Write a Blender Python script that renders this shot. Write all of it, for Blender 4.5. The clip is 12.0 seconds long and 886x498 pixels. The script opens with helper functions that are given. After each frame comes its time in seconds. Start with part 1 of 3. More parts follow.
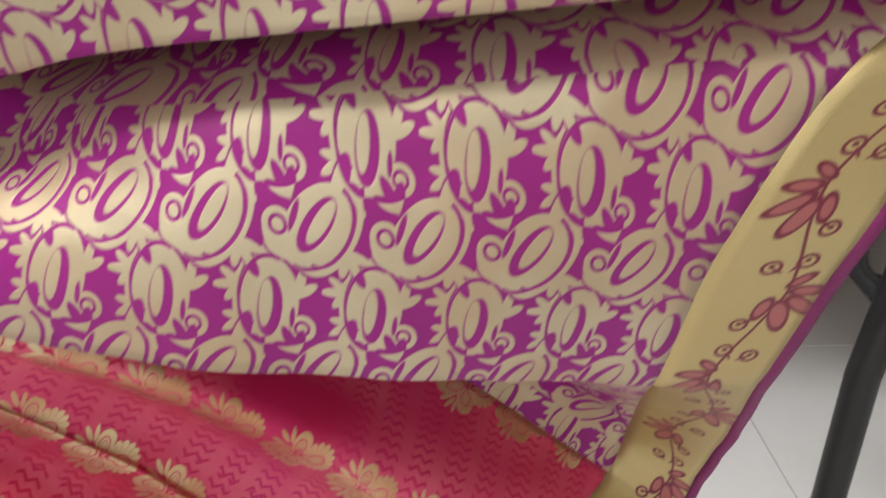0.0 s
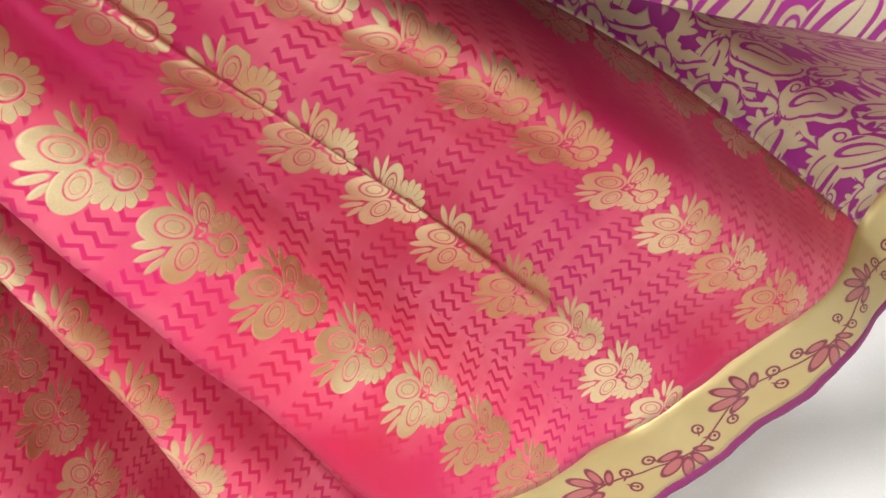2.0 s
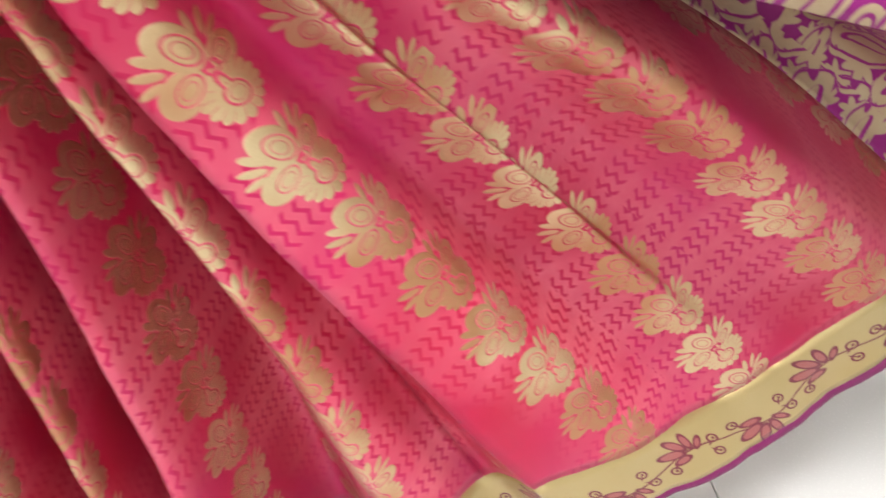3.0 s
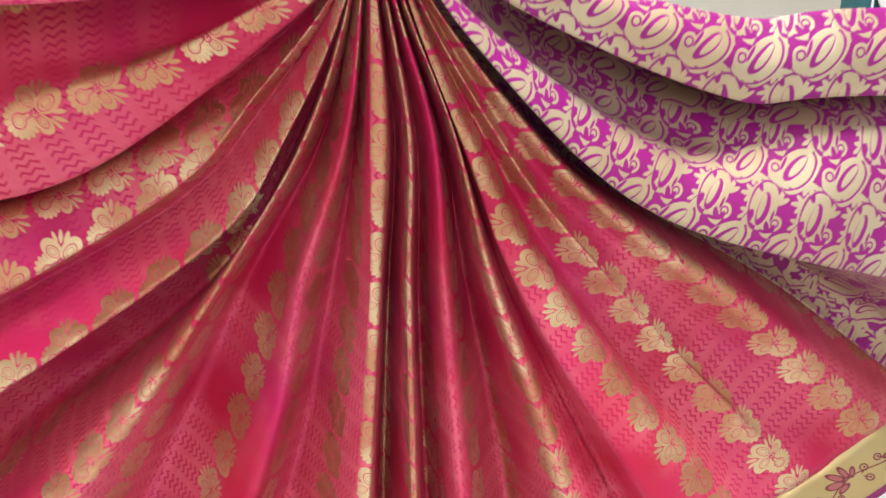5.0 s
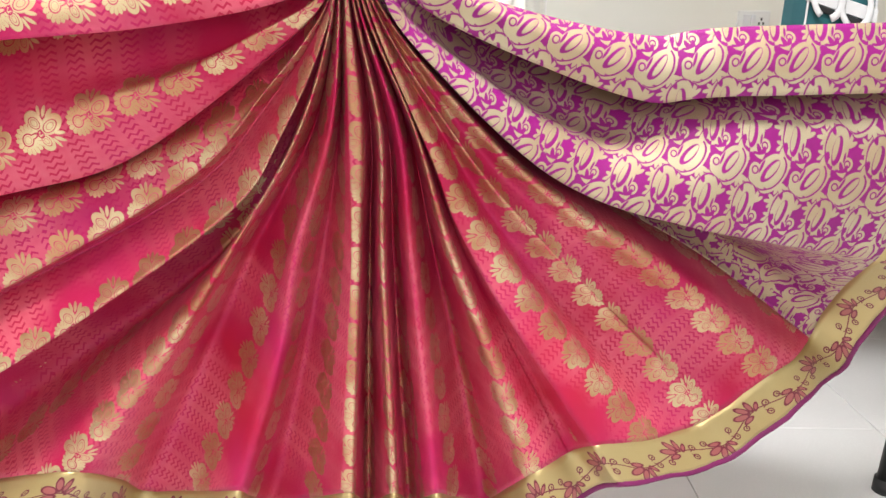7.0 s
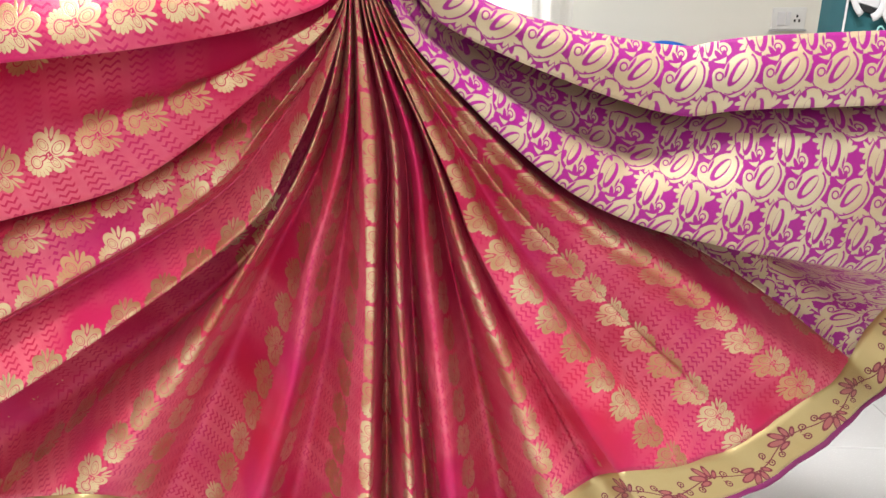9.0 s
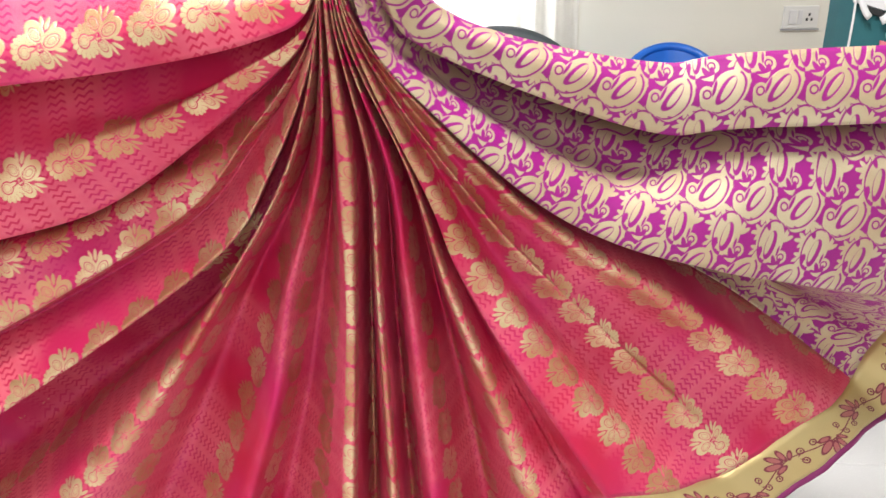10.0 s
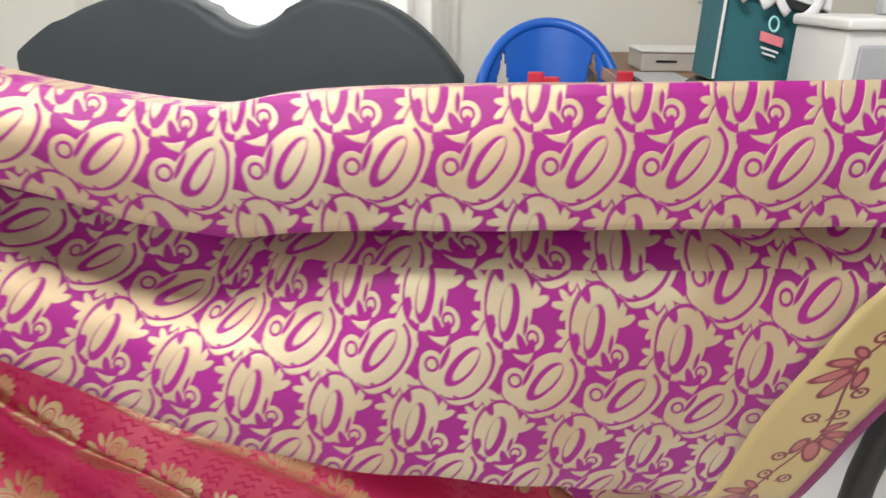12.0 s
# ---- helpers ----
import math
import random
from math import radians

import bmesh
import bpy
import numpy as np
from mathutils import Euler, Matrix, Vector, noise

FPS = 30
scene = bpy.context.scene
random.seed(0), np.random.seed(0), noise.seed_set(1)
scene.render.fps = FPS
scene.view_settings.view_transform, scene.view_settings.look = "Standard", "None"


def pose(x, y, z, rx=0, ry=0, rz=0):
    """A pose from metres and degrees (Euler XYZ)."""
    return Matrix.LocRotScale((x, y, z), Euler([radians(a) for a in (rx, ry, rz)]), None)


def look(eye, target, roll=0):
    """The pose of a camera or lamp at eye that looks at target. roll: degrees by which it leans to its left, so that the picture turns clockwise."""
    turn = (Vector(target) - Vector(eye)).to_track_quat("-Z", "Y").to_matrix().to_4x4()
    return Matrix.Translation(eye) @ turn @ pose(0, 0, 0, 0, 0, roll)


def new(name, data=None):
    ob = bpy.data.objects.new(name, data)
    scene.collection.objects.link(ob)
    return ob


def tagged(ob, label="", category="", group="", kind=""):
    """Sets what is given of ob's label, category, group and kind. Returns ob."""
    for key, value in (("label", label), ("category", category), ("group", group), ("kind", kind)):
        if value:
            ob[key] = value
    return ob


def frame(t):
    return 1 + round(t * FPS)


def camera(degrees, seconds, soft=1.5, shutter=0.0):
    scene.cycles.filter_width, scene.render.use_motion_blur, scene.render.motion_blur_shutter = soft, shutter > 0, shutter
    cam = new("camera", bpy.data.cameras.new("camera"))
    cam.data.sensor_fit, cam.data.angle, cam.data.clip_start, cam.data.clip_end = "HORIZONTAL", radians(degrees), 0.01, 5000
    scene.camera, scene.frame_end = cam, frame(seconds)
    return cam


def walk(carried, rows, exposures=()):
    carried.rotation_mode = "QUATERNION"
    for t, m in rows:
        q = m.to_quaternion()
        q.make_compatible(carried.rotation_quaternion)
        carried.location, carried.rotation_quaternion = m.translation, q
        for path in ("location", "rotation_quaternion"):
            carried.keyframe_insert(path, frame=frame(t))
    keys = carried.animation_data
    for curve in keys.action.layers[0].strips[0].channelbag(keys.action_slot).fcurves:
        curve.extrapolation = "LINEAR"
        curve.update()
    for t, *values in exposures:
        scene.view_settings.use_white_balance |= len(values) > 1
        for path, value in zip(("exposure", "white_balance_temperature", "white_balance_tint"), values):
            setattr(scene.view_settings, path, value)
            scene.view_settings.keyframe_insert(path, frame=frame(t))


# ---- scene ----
cam = camera(66.91, 12.0, shutter=0.3)
PATH = [
    (0.0, pose(0.703, -0.690, 0.971, 67.22, 3.75, 3.08)),
    (0.5, pose(0.643, -0.717, 0.892, 67.91, 5.22, 4.66)),
    (1.0, pose(0.567, -0.683, 0.891, 58.83, 5.94, 2.17)),
    (1.5, pose(0.398, -0.652, 0.874, 53.25, 2.69, -1.17)),
    (2.0, pose(0.329, -0.630, 0.818, 55.33, 0.40, -5.75)),
    (2.5, pose(0.294, -0.632, 0.819, 52.44, 0.27, -7.25)),
    (3.0, pose(0.220, -0.635, 0.854, 51.65, -0.35, -5.53)),
    (3.5, pose(0.077, -0.687, 0.908, 53.57, 1.07, -1.93)),
    (3.7, pose(0.031, -0.702, 0.916, 54.65, 0.08, -1.50)),
    (5.3, pose(-0.005, -1.241, 0.997, 75.28, -0.90, 0.25)),
    (5.5, pose(-0.009, -1.284, 1.002, 72.78, -2.03, -1.38)),
    (6.0, pose(0.010, -1.380, 0.989, 73.66, -1.07, 0.76)),
    (6.5, pose(0.030, -1.400, 1.020, 73.00, -0.01, 0.00)),
    (7.0, pose(0.068, -1.372, 1.021, 72.66, -0.50, 0.72)),
    (9.0, pose(0.084, -1.322, 1.044, 72.44, 0.29, 2.99)),
    (9.5, pose(0.095, -1.326, 1.057, 72.23, 0.18, 3.28)),
    (10.0, pose(0.138, -1.280, 1.076, 72.06, 0.84, 4.30)),
    (10.5, pose(0.245, -1.186, 1.080, 72.21, 0.10, 4.19)),
    (11.0, pose(0.350, -1.029, 1.100, 71.28, -0.63, 3.77)),
    (11.5, pose(0.459, -0.872, 1.133, 68.20, -0.23, -0.51)),
    (12.0, pose(0.599, -0.767, 1.115, 68.58, -0.37, 3.36)),
]
walk(cam, PATH, exposures=((0.0, -0.45), (0.5, 0.0), (1.2, 0.25), (2.5, 0.08), (3.6, 0.0), (5.3, -0.02), (6.0, -0.10), (7.0, 0.03), (10.5, 0.02), (11.2, -0.06), (12.0, -0.22)))

# ---- light ----
world = bpy.data.worlds.new("world")
scene.world = world
world.use_nodes = True
sky = world.node_tree.nodes.new("ShaderNodeTexSky")
sky.sky_type, sky.sun_disc, sky.sun_elevation, sky.sun_rotation = "NISHITA", False, radians(48), radians(200)
world.node_tree.links.new(sky.outputs[0], world.node_tree.nodes["Background"].inputs[0])
world.node_tree.nodes["Background"].inputs[1].default_value = 0.12


def lamp(name, power, size, m, colour=(1, 1, 1)):
    data = bpy.data.lights.new(name, "AREA")
    data.shape, data.energy, data.color = "RECTANGLE", power, colour
    data.size, data.size_y = size
    ob = new(name, data)
    ob.matrix_world = m
    return ob


# unseen fill added behind the camera as daylight, and daylight in the curtained window of the back wall
lamp("front_fill", 27, (2.6, 1.3), look((0.3, -3.12, 1.75), (0.2, 0.0, 1.0)), (1.0, 0.99, 0.97))
lamp("curtain_daylight", 30, (0.9, 1.2), look((-0.25, 2.0, 1.75), (-0.25, -1.0, 1.3)), (1.0, 0.99, 0.97))
# unseen lamp without a fixture, added overhead to give the folds top light
lamp("added_top_light", 82, (1.2, 0.5), look((0.0, -0.75, 2.74), (0.0, -0.55, 0.0)), (1.0, 0.985, 0.97))


# ---- node expressions ----
class Ex:
    """A value in a material's node tree, with arithmetic."""

    def __init__(self, mat, socket):
        self.mat, self.socket = mat, socket

    def op(self, kind, *others):
        node = self.mat.node_tree.nodes.new("ShaderNodeMath")
        node.operation = kind
        for i, o in enumerate((self, *others)):
            if isinstance(o, Ex):
                self.mat.node_tree.links.new(o.socket, node.inputs[i])
            else:
                node.inputs[i].default_value = o
        return Ex(self.mat, node.outputs[0])

    def __add__(self, o): return self.op("ADD", o)
    def __radd__(self, o): return self.op("ADD", o)
    def __sub__(self, o): return self.op("SUBTRACT", o)
    def __rsub__(self, o): return (self * -1.0).op("ADD", o)
    def __mul__(self, o): return self.op("MULTIPLY", o)
    def __rmul__(self, o): return self.op("MULTIPLY", o)
    def __truediv__(self, o): return self.op("DIVIDE", o)
    def lo(self, o): return self.op("MINIMUM", o)
    def hi(self, o): return self.op("MAXIMUM", o)
    def mag(self): return self.op("ABSOLUTE")
    def floor(self): return self.op("FLOOR")
    def sin(self): return self.op("SINE")
    def root(self): return self.op("SQRT")
    def wrap(self, a, b): return self.op("WRAP", b, a)

    def below(self, edge, soft):
        """1 where the value is under edge, 0 over it, over a soft width."""
        return (self * (-1.0 / soft) + (edge / soft + 0.5)).hi(0.0).lo(1.0)


def ellipse(x, y, cx, cy, rx, ry, deg=0.0):
    """Roughly the distance to an ellipse's edge, under 0 inside."""
    c, s = math.cos(radians(deg)), math.sin(radians(deg))
    dx, dy = x - cx, y - cy
    a, b = (dx * c + dy * s) / rx, (dy * c - dx * s) / ry
    return ((a * a + b * b).root() - 1.0) * min(rx, ry)


def union(*parts):
    total = parts[0]
    for p in parts[1:]:
        total = total.lo(p)
    return total


def material(name, colour=(0.5, 0.5, 0.5), rough=0.5, metal=0.0):
    mat = bpy.data.materials.new(name)
    mat.use_nodes = True
    bsdf = mat.node_tree.nodes["Principled BSDF"]
    bsdf.inputs["Base Color"].default_value = (*colour, 1)
    bsdf.inputs["Roughness"].default_value = rough
    bsdf.inputs["Metallic"].default_value = metal
    return mat, bsdf


def node(mat, kind, **values):
    n = mat.node_tree.nodes.new(kind)
    for k, v in values.items():
        n.inputs[k].default_value = v
    return n


def link(mat, a, b):
    mat.node_tree.links.new(a, b)


def mix(mat, factor, a, b):
    n = mat.node_tree.nodes.new("ShaderNodeMix")
    n.data_type = "RGBA"
    if isinstance(factor, Ex):
        link(mat, factor.socket, n.inputs[0])
    else:
        n.inputs[0].default_value = factor
    for socket, c in ((n.inputs[6], a), (n.inputs[7], b)):
        if isinstance(c, tuple):
            socket.default_value = (*c, 1)
        else:
            link(mat, c, socket)
    return n.outputs[2]


def uv(mat, name):
    n = mat.node_tree.nodes.new("ShaderNodeUVMap")
    n.uv_map = name
    sep = mat.node_tree.nodes.new("ShaderNodeSeparateXYZ")
    link(mat, n.outputs[0], sep.inputs[0])
    return Ex(mat, sep.outputs[0]) * 100.0, Ex(mat, sep.outputs[1]) * 100.0   # centimetres


def noise_of(mat, scale, detail=3.0, coordinates=None):
    n = node(mat, "ShaderNodeTexNoise", Scale=scale, Detail=detail)
    if coordinates is None:
        coordinates = mat.node_tree.nodes.new("ShaderNodeTexCoord").outputs["Object"]
    link(mat, coordinates, n.inputs["Vector"])
    return Ex(mat, n.outputs[0])


def relief(mat, bsdf, height, strength, distance):
    b = node(mat, "ShaderNodeBump", Strength=strength, Distance=distance)
    link(mat, height.socket, b.inputs["Height"])
    link(mat, b.outputs[0], bsdf.inputs["Normal"])


def flower(x, y):
    """The woven bloom of the body: three petals, sprays of leaflets and a scalloped tail. Returns gold and drawn lines."""
    petals = [ellipse(x, y, -1.40, 0.25, 1.20, 0.66, -8), ellipse(x, y, 0.18, 0.85, 0.62, 0.70), ellipse(x, y, -0.32, -0.98, 0.74, 0.88, 15)]
    hearts = [ellipse(x, y, -1.15, 0.26, 0.76, 0.38, -8), ellipse(x, y, 0.12, 0.72, 0.34, 0.44), ellipse(x, y, -0.20, -0.78, 0.42, 0.52, 15)]
    sprays = [ellipse(x, y, *s) for s in ((-1.40, 1.10, 0.50, 0.15, -35), (-1.00, 1.42, 0.50, 0.15, -55), (-0.52, 1.40, 0.46, 0.14, -88),
              (-1.85, -0.40, 0.58, 0.20, 12), (-1.62, -0.85, 0.52, 0.18, 30), (-1.25, -1.20, 0.42, 0.17, 62))]
    dx, dy = x - 1.22, (y + 0.30) * 1.12
    angle = dy.op("ARCTAN2", dx)
    lobes = (angle * 8.0).sin().mag()
    reach = (dx * dx + dy * dy).root()
    tail = reach - (lobes * 0.20 + 1.12)
    drop = union(ellipse(x, y, 1.34, -0.34, 0.54, 0.42), ellipse(x, y, 0.78, -0.22, 0.56, 0.16, -16))
    gold = union(tail, *petals, *sprays)
    gaps = (lobes - 0.10).hi(reach * -1.0 + 0.74).hi(reach - 1.40).hi(x * -1.0 + 0.30)
    curl = (ellipse(x, y, 0.06, 0.12, 0.26, 0.26)).mag() - 0.05
    lines = union(gaps, curl, *[h.mag() - 0.030 for h in hearts], *[(h + 0.17).mag() - 0.014 for h in hearts], drop.mag() - 0.045, (drop + 0.16).mag() - 0.012)
    return gold, lines


def snail(x, y, cx, cy, r):
    """The turn at the end of a paisley: its disc, and the line wound in it."""
    disc = ellipse(x, y, cx, cy, r, r)
    return disc, (disc + 0.48 * r).mag() - 0.12 * r


def spray(x, y, cx, cy, deg, size):
    """Three pointed leaves from one stalk."""
    out = []
    for turn, reach in ((-42, 0.82), (0, 1.0), (42, 0.82)):
        a = radians(deg + turn)
        out.append(ellipse(x, y, cx + math.cos(a) * size * reach, cy + math.sin(a) * size * reach, size * reach, size * 0.30, deg + turn))
    return out


def paisley(x, y):
    """A leaning paisley, its tip up and its curl low on one side, with a seed in its hollow, a double stem and sprays of leaves. Returns body, all gold and drawn lines."""
    outer = ellipse(x, y, 0.25, 0.05, 2.72, 1.72, 50)
    disc, wound = snail(x, y, -2.10, -0.02, 0.88)
    body = union(outer, ellipse(x, y, -1.25, -1.10, 1.62, 0.88, -8), ellipse(x, y, -2.30, -0.50, 0.66, 0.86, 20), disc)
    hollow = ellipse(x, y, 0.22, 0.22, 1.92, 0.74, 53)
    seed = ellipse(x, y, 0.50, 0.42, 1.52, 0.42, 54)
    notch = ellipse(x, y, -1.12, 0.55, 0.95, 0.19, 68)
    stripe = union(ellipse(x, y, 1.02, -0.12, 2.90, 1.45, 56), ellipse(x, y, 1.75, 2.55, 1.15, 0.40, 70))
    leaves = spray(x, y, 1.95, 1.20, 40, 0.76) + spray(x, y, 1.90, -1.10, -62, 0.84) + spray(x, y, -1.30, 1.55, 118, 0.66)
    gold = union(body, stripe, *leaves)
    side = x * -0.8 + y * 0.6
    rim = ((outer - 0.04).mag() - 0.085).hi(side + 0.2)
    vein = ((stripe + 0.30).mag() - 0.055).hi(side + 1.0)
    lines = union(hollow.hi(seed * -1.0), wound.hi(x + y * 0.5 + 1.35), notch, rim, vein)
    return body, gold, lines


def arch(x, y):
    """An upright paisley like an arch, hung from a double stem, its curl at the foot of one limb."""
    outer = ellipse(x, y, 0.0, 0.15, 1.72, 2.62, -7)
    disc, wound = snail(x, y, 1.95, -1.50, 0.80)
    body = union(outer, ellipse(x, y, 1.10, -1.95, 1.20, 0.66, 8), disc)
    hollow = ellipse(x, y, 0.05, -0.22, 0.74, 1.86, -7)
    seed = ellipse(x, y, -0.18, 0.02, 0.40, 1.46, -7)
    stem = union(ellipse(x, y, -0.72, 0.75, 1.30, 2.45, -12), ellipse(x, y, 0.25, 3.10, 1.20, 0.42, 64))
    leaves = spray(x, y, -1.62, 1.10, 185, 0.74) + spray(x, y, -1.45, -0.85, 215, 0.70) + spray(x, y, 1.72, 0.55, 75, 0.78)
    gold = union(body, stem, *leaves)
    rim = ((outer - 0.04).mag() - 0.085).hi(x - y * 0.3)
    vein = ((stem + 0.26).mag() - 0.055).hi(x + 0.9)
    gap = ellipse(x, y, 1.36, -0.80, 0.66, 0.16, 84)
    lines = union(hollow.hi(seed * -1.0), wound.hi(x * -1.0 + y * 0.4 + 1.9), rim, vein, gap)
    return body, gold, lines


def field(u, v):
    """Rows of leaning paisleys and of arches by turns, half a step apart, each body in front of its neighbours' leaves."""
    bodies, golds, drawn = [], [], []
    for motif, shift, back in ((paisley, 0.0, 0.0), (arch, 5.6, 3.3)):
        x = (v * -1.0 + back).wrap(-3.6, 3.6) / 1.12
        y = (u - shift).wrap(-5.6, 5.6) / 1.22
        b, g, l = motif(x, y)
        bodies.append(b)
        golds.append(g - 0.06)
        drawn.append(l.hi(g - 0.04))
    first = golds[0].hi(bodies[1] * -1.0 + 0.13).hi(drawn[0] * -1.0)
    second = golds[1].hi(bodies[0] * -1.0 + 0.13).hi(drawn[1] * -1.0)
    return first.lo(second.hi(golds[0] * -1.0 + 0.10))


def zari(mat, bsdf, cloth, gold, lines, soft, threads, dull, bright, metal, rough):
    """Cloth with gold thread where gold is under 0 and none of the lines, if any, is drawn."""
    g = gold.below(0.0, soft)
    if lines is not None:
        g = g * (1.0 - lines.below(0.0, soft))
    edge = gold.mag().below(0.05, 0.05)
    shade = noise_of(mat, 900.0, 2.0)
    # pale and coppery patches: angle-dependent gleam of the thread, put into the colour
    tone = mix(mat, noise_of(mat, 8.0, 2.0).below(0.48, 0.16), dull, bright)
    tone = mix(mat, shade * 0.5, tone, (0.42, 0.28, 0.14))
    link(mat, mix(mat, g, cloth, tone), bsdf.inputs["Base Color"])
    link(mat, (g * metal).socket, bsdf.inputs["Metallic"])
    link(mat, (g * (rough - 0.44) + 0.44).socket, bsdf.inputs["Roughness"])
    weave = (threads * 1.0).sin() * 0.12 + g * 0.9 - edge * 0.3 + shade * 0.25
    relief(mat, bsdf, weave, 0.5, 0.0006)


def body_cloth():
    mat, bsdf = material("rose_silk", rough=0.5)
    u, v = uv(mat, "weave")
    a, b = v.wrap(-3.56, 3.56) * -1.0, u.wrap(-8.0, 8.0)
    b = b / 1.45
    x, y = (a * 0.92 + b * 0.39) / 1.34, (b * 0.92 - a * 0.39) / 1.34
    gold, lines = flower(x, y)
    # coral brocade towards the hem, with short zigzag strokes
    wave = (v / 1.3).wrap(-0.5, 0.5).mag() * 1.1
    stroke = ((u + wave).wrap(-0.56, 0.56).mag().below(0.20, 0.10)) * ((v.wrap(-1.85, 1.85).mag()).below(1.25, 0.2))
    low = (v + noise_of(mat, 4.0, 2.0) * 40.0).below(58.0, 30.0)
    broad = noise_of(mat, 5.5, 2.0).below(0.52, 0.22) * low
    blot = noise_of(mat, 60.0, 3.0)
    # magenta sheen of shot silk put into the colour as noise patches over red
    ground = mix(mat, noise_of(mat, 3.5).below(0.5, 0.35), (0.50, 0.012, 0.105), (0.46, 0.011, 0.030))
    coral = mix(mat, blot, (0.70, 0.17, 0.20), (0.62, 0.07, 0.12))
    cloth = mix(mat, broad * (1.0 - stroke) * 0.85, ground, coral)
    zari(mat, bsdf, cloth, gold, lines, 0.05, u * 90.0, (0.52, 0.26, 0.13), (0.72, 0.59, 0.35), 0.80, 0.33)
    bsdf.inputs["Specular IOR Level"].default_value = 0.75
    bsdf.inputs["Specular Tint"].default_value = (1.0, 0.30, 0.72, 1)
    bsdf.inputs["Sheen Weight"].default_value = 0.07
    bsdf.inputs["Sheen Tint"].default_value = (1.0, 0.16, 0.40, 1)
    bsdf.inputs["Sheen Roughness"].default_value = 0.35
    return mat


def pallu_cloth():
    mat, bsdf = material("violet_silk", rough=0.5)
    u, v = uv(mat, "weave")
    gold = field(u, v)
    cloth = mix(mat, noise_of(mat, 4.0), (0.30, 0.008, 0.21), (0.25, 0.007, 0.14))
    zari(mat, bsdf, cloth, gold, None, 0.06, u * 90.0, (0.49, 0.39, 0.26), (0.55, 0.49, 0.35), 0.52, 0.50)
    bsdf.inputs["Sheen Weight"].default_value = 0.06
    bsdf.inputs["Specular IOR Level"].default_value = 0.3
    bsdf.inputs["Sheen Tint"].default_value = (0.7, 0.1, 0.9, 1)
    return mat


def border_cloth():
    """Gold band with a leafy vine in wine red."""
    mat, bsdf = material("gold_border", rough=0.36, metal=0.6)
    u, v = uv(mat, "hem")
    u, v = u / 1.42, (v - 0.8) / 1.62
    cell = (u / 6.6).floor()
    side = cell.wrap(0.0, 2.0).below(0.5, 0.1) * 2.0 - 1.0
    x = u - cell * 6.6 - 3.3
    y0 = v - 2.55
    y = y0 * side
    stem = (y0 - (u * (math.pi / 6.6)).sin() * 0.70).mag() - 0.085
    blades = [ellipse(x, y, *s) for s in ((-1.75, 1.00, 1.30, 0.52, 163), (-0.95, 1.75, 1.15, 0.46, 125), (0.10, 1.65, 1.00, 0.40, 88),
              (-1.25, 0.05, 0.95, 0.40, 190), (0.85, 1.05, 0.78, 0.34, 48))]
    outline = union(*blades)
    curls = union(ellipse(x, y, 2.15, 0.72, 0.42, 0.40).mag() - 0.09, ellipse(x, y, 1.75, -0.72, 0.40, 0.40).mag() - 0.09, ellipse(x, y, -2.45, -0.66, 0.40, 0.38).mag() - 0.09,
                  ellipse(x, y, 2.22, 0.70, 0.14, 0.14), ellipse(x, y, 1.82, -0.74, 0.14, 0.14), ellipse(x, y, -2.40, -0.68, 0.14, 0.14), ellipse(x, y, -2.15, -0.30, 0.40, 0.10, 50),
                  ellipse(x, y, 1.55, -0.42, 0.34, 0.09, 120), ellipse(x, y, 1.75, 0.38, 0.36, 0.09, 30))
    dark = union(stem, outline, curls).below(0.0, 0.06)
    pale = (outline + 0.15).below(0.0, 0.06)
    shade = noise_of(mat, 900.0, 2.0)
    tone = mix(mat, noise_of(mat, 8.0), (0.50, 0.38, 0.17), (0.54, 0.45, 0.23))
    tone = mix(mat, shade * 0.4, tone, (0.40, 0.25, 0.09))
    c = mix(mat, dark, tone, (0.17, 0.012, 0.035))
    c = mix(mat, pale * 0.75, c, (0.46, 0.14, 0.13))
    link(mat, c, bsdf.inputs["Base Color"])
    link(mat, (dark * -0.5 + 0.62).socket, bsdf.inputs["Metallic"])
    relief(mat, bsdf, (v * 60.0).sin() * 0.2 + dark * -0.6 + shade * 0.3, 0.45, 0.0006)
    return mat


def mottled(name, a, b, rough, scale, bump=0.0, metal=0.0, fine=300.0):
    mat, bsdf = material(name, rough=rough, metal=metal)
    link(mat, mix(mat, noise_of(mat, scale, 4.0), a, b), bsdf.inputs["Base Color"])
    grain = noise_of(mat, fine, 3.0)
    link(mat, (grain * 0.2 + (rough - 0.1)).socket, bsdf.inputs["Roughness"])
    if bump:
        relief(mat, bsdf, grain, bump, 0.002)
    return mat


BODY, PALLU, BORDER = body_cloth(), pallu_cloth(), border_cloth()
EDGING = mottled("purple_selvedge", (0.21, 0.006, 0.105), (0.16, 0.005, 0.08), 0.55, 60.0, 0.3)
WALL = mottled("cream_wall_paint", (0.80, 0.79, 0.73), (0.77, 0.76, 0.69), 0.75, 3.0, 0.08)
CEILING = mottled("ceiling_paint", (0.80, 0.79, 0.75), (0.76, 0.75, 0.71), 0.8, 3.0, 0.05)
TILE = mottled("floor_tile", (0.80, 0.80, 0.80), (0.75, 0.75, 0.75), 0.25, 6.0)
GROUT = mottled("tile_grout", (0.30, 0.29, 0.27), (0.24, 0.23, 0.22), 0.9, 40.0)
LEATHERETTE = mottled("charcoal_upholstery", (0.050, 0.062, 0.072), (0.040, 0.050, 0.060), 0.55, 12.0, 0.25)
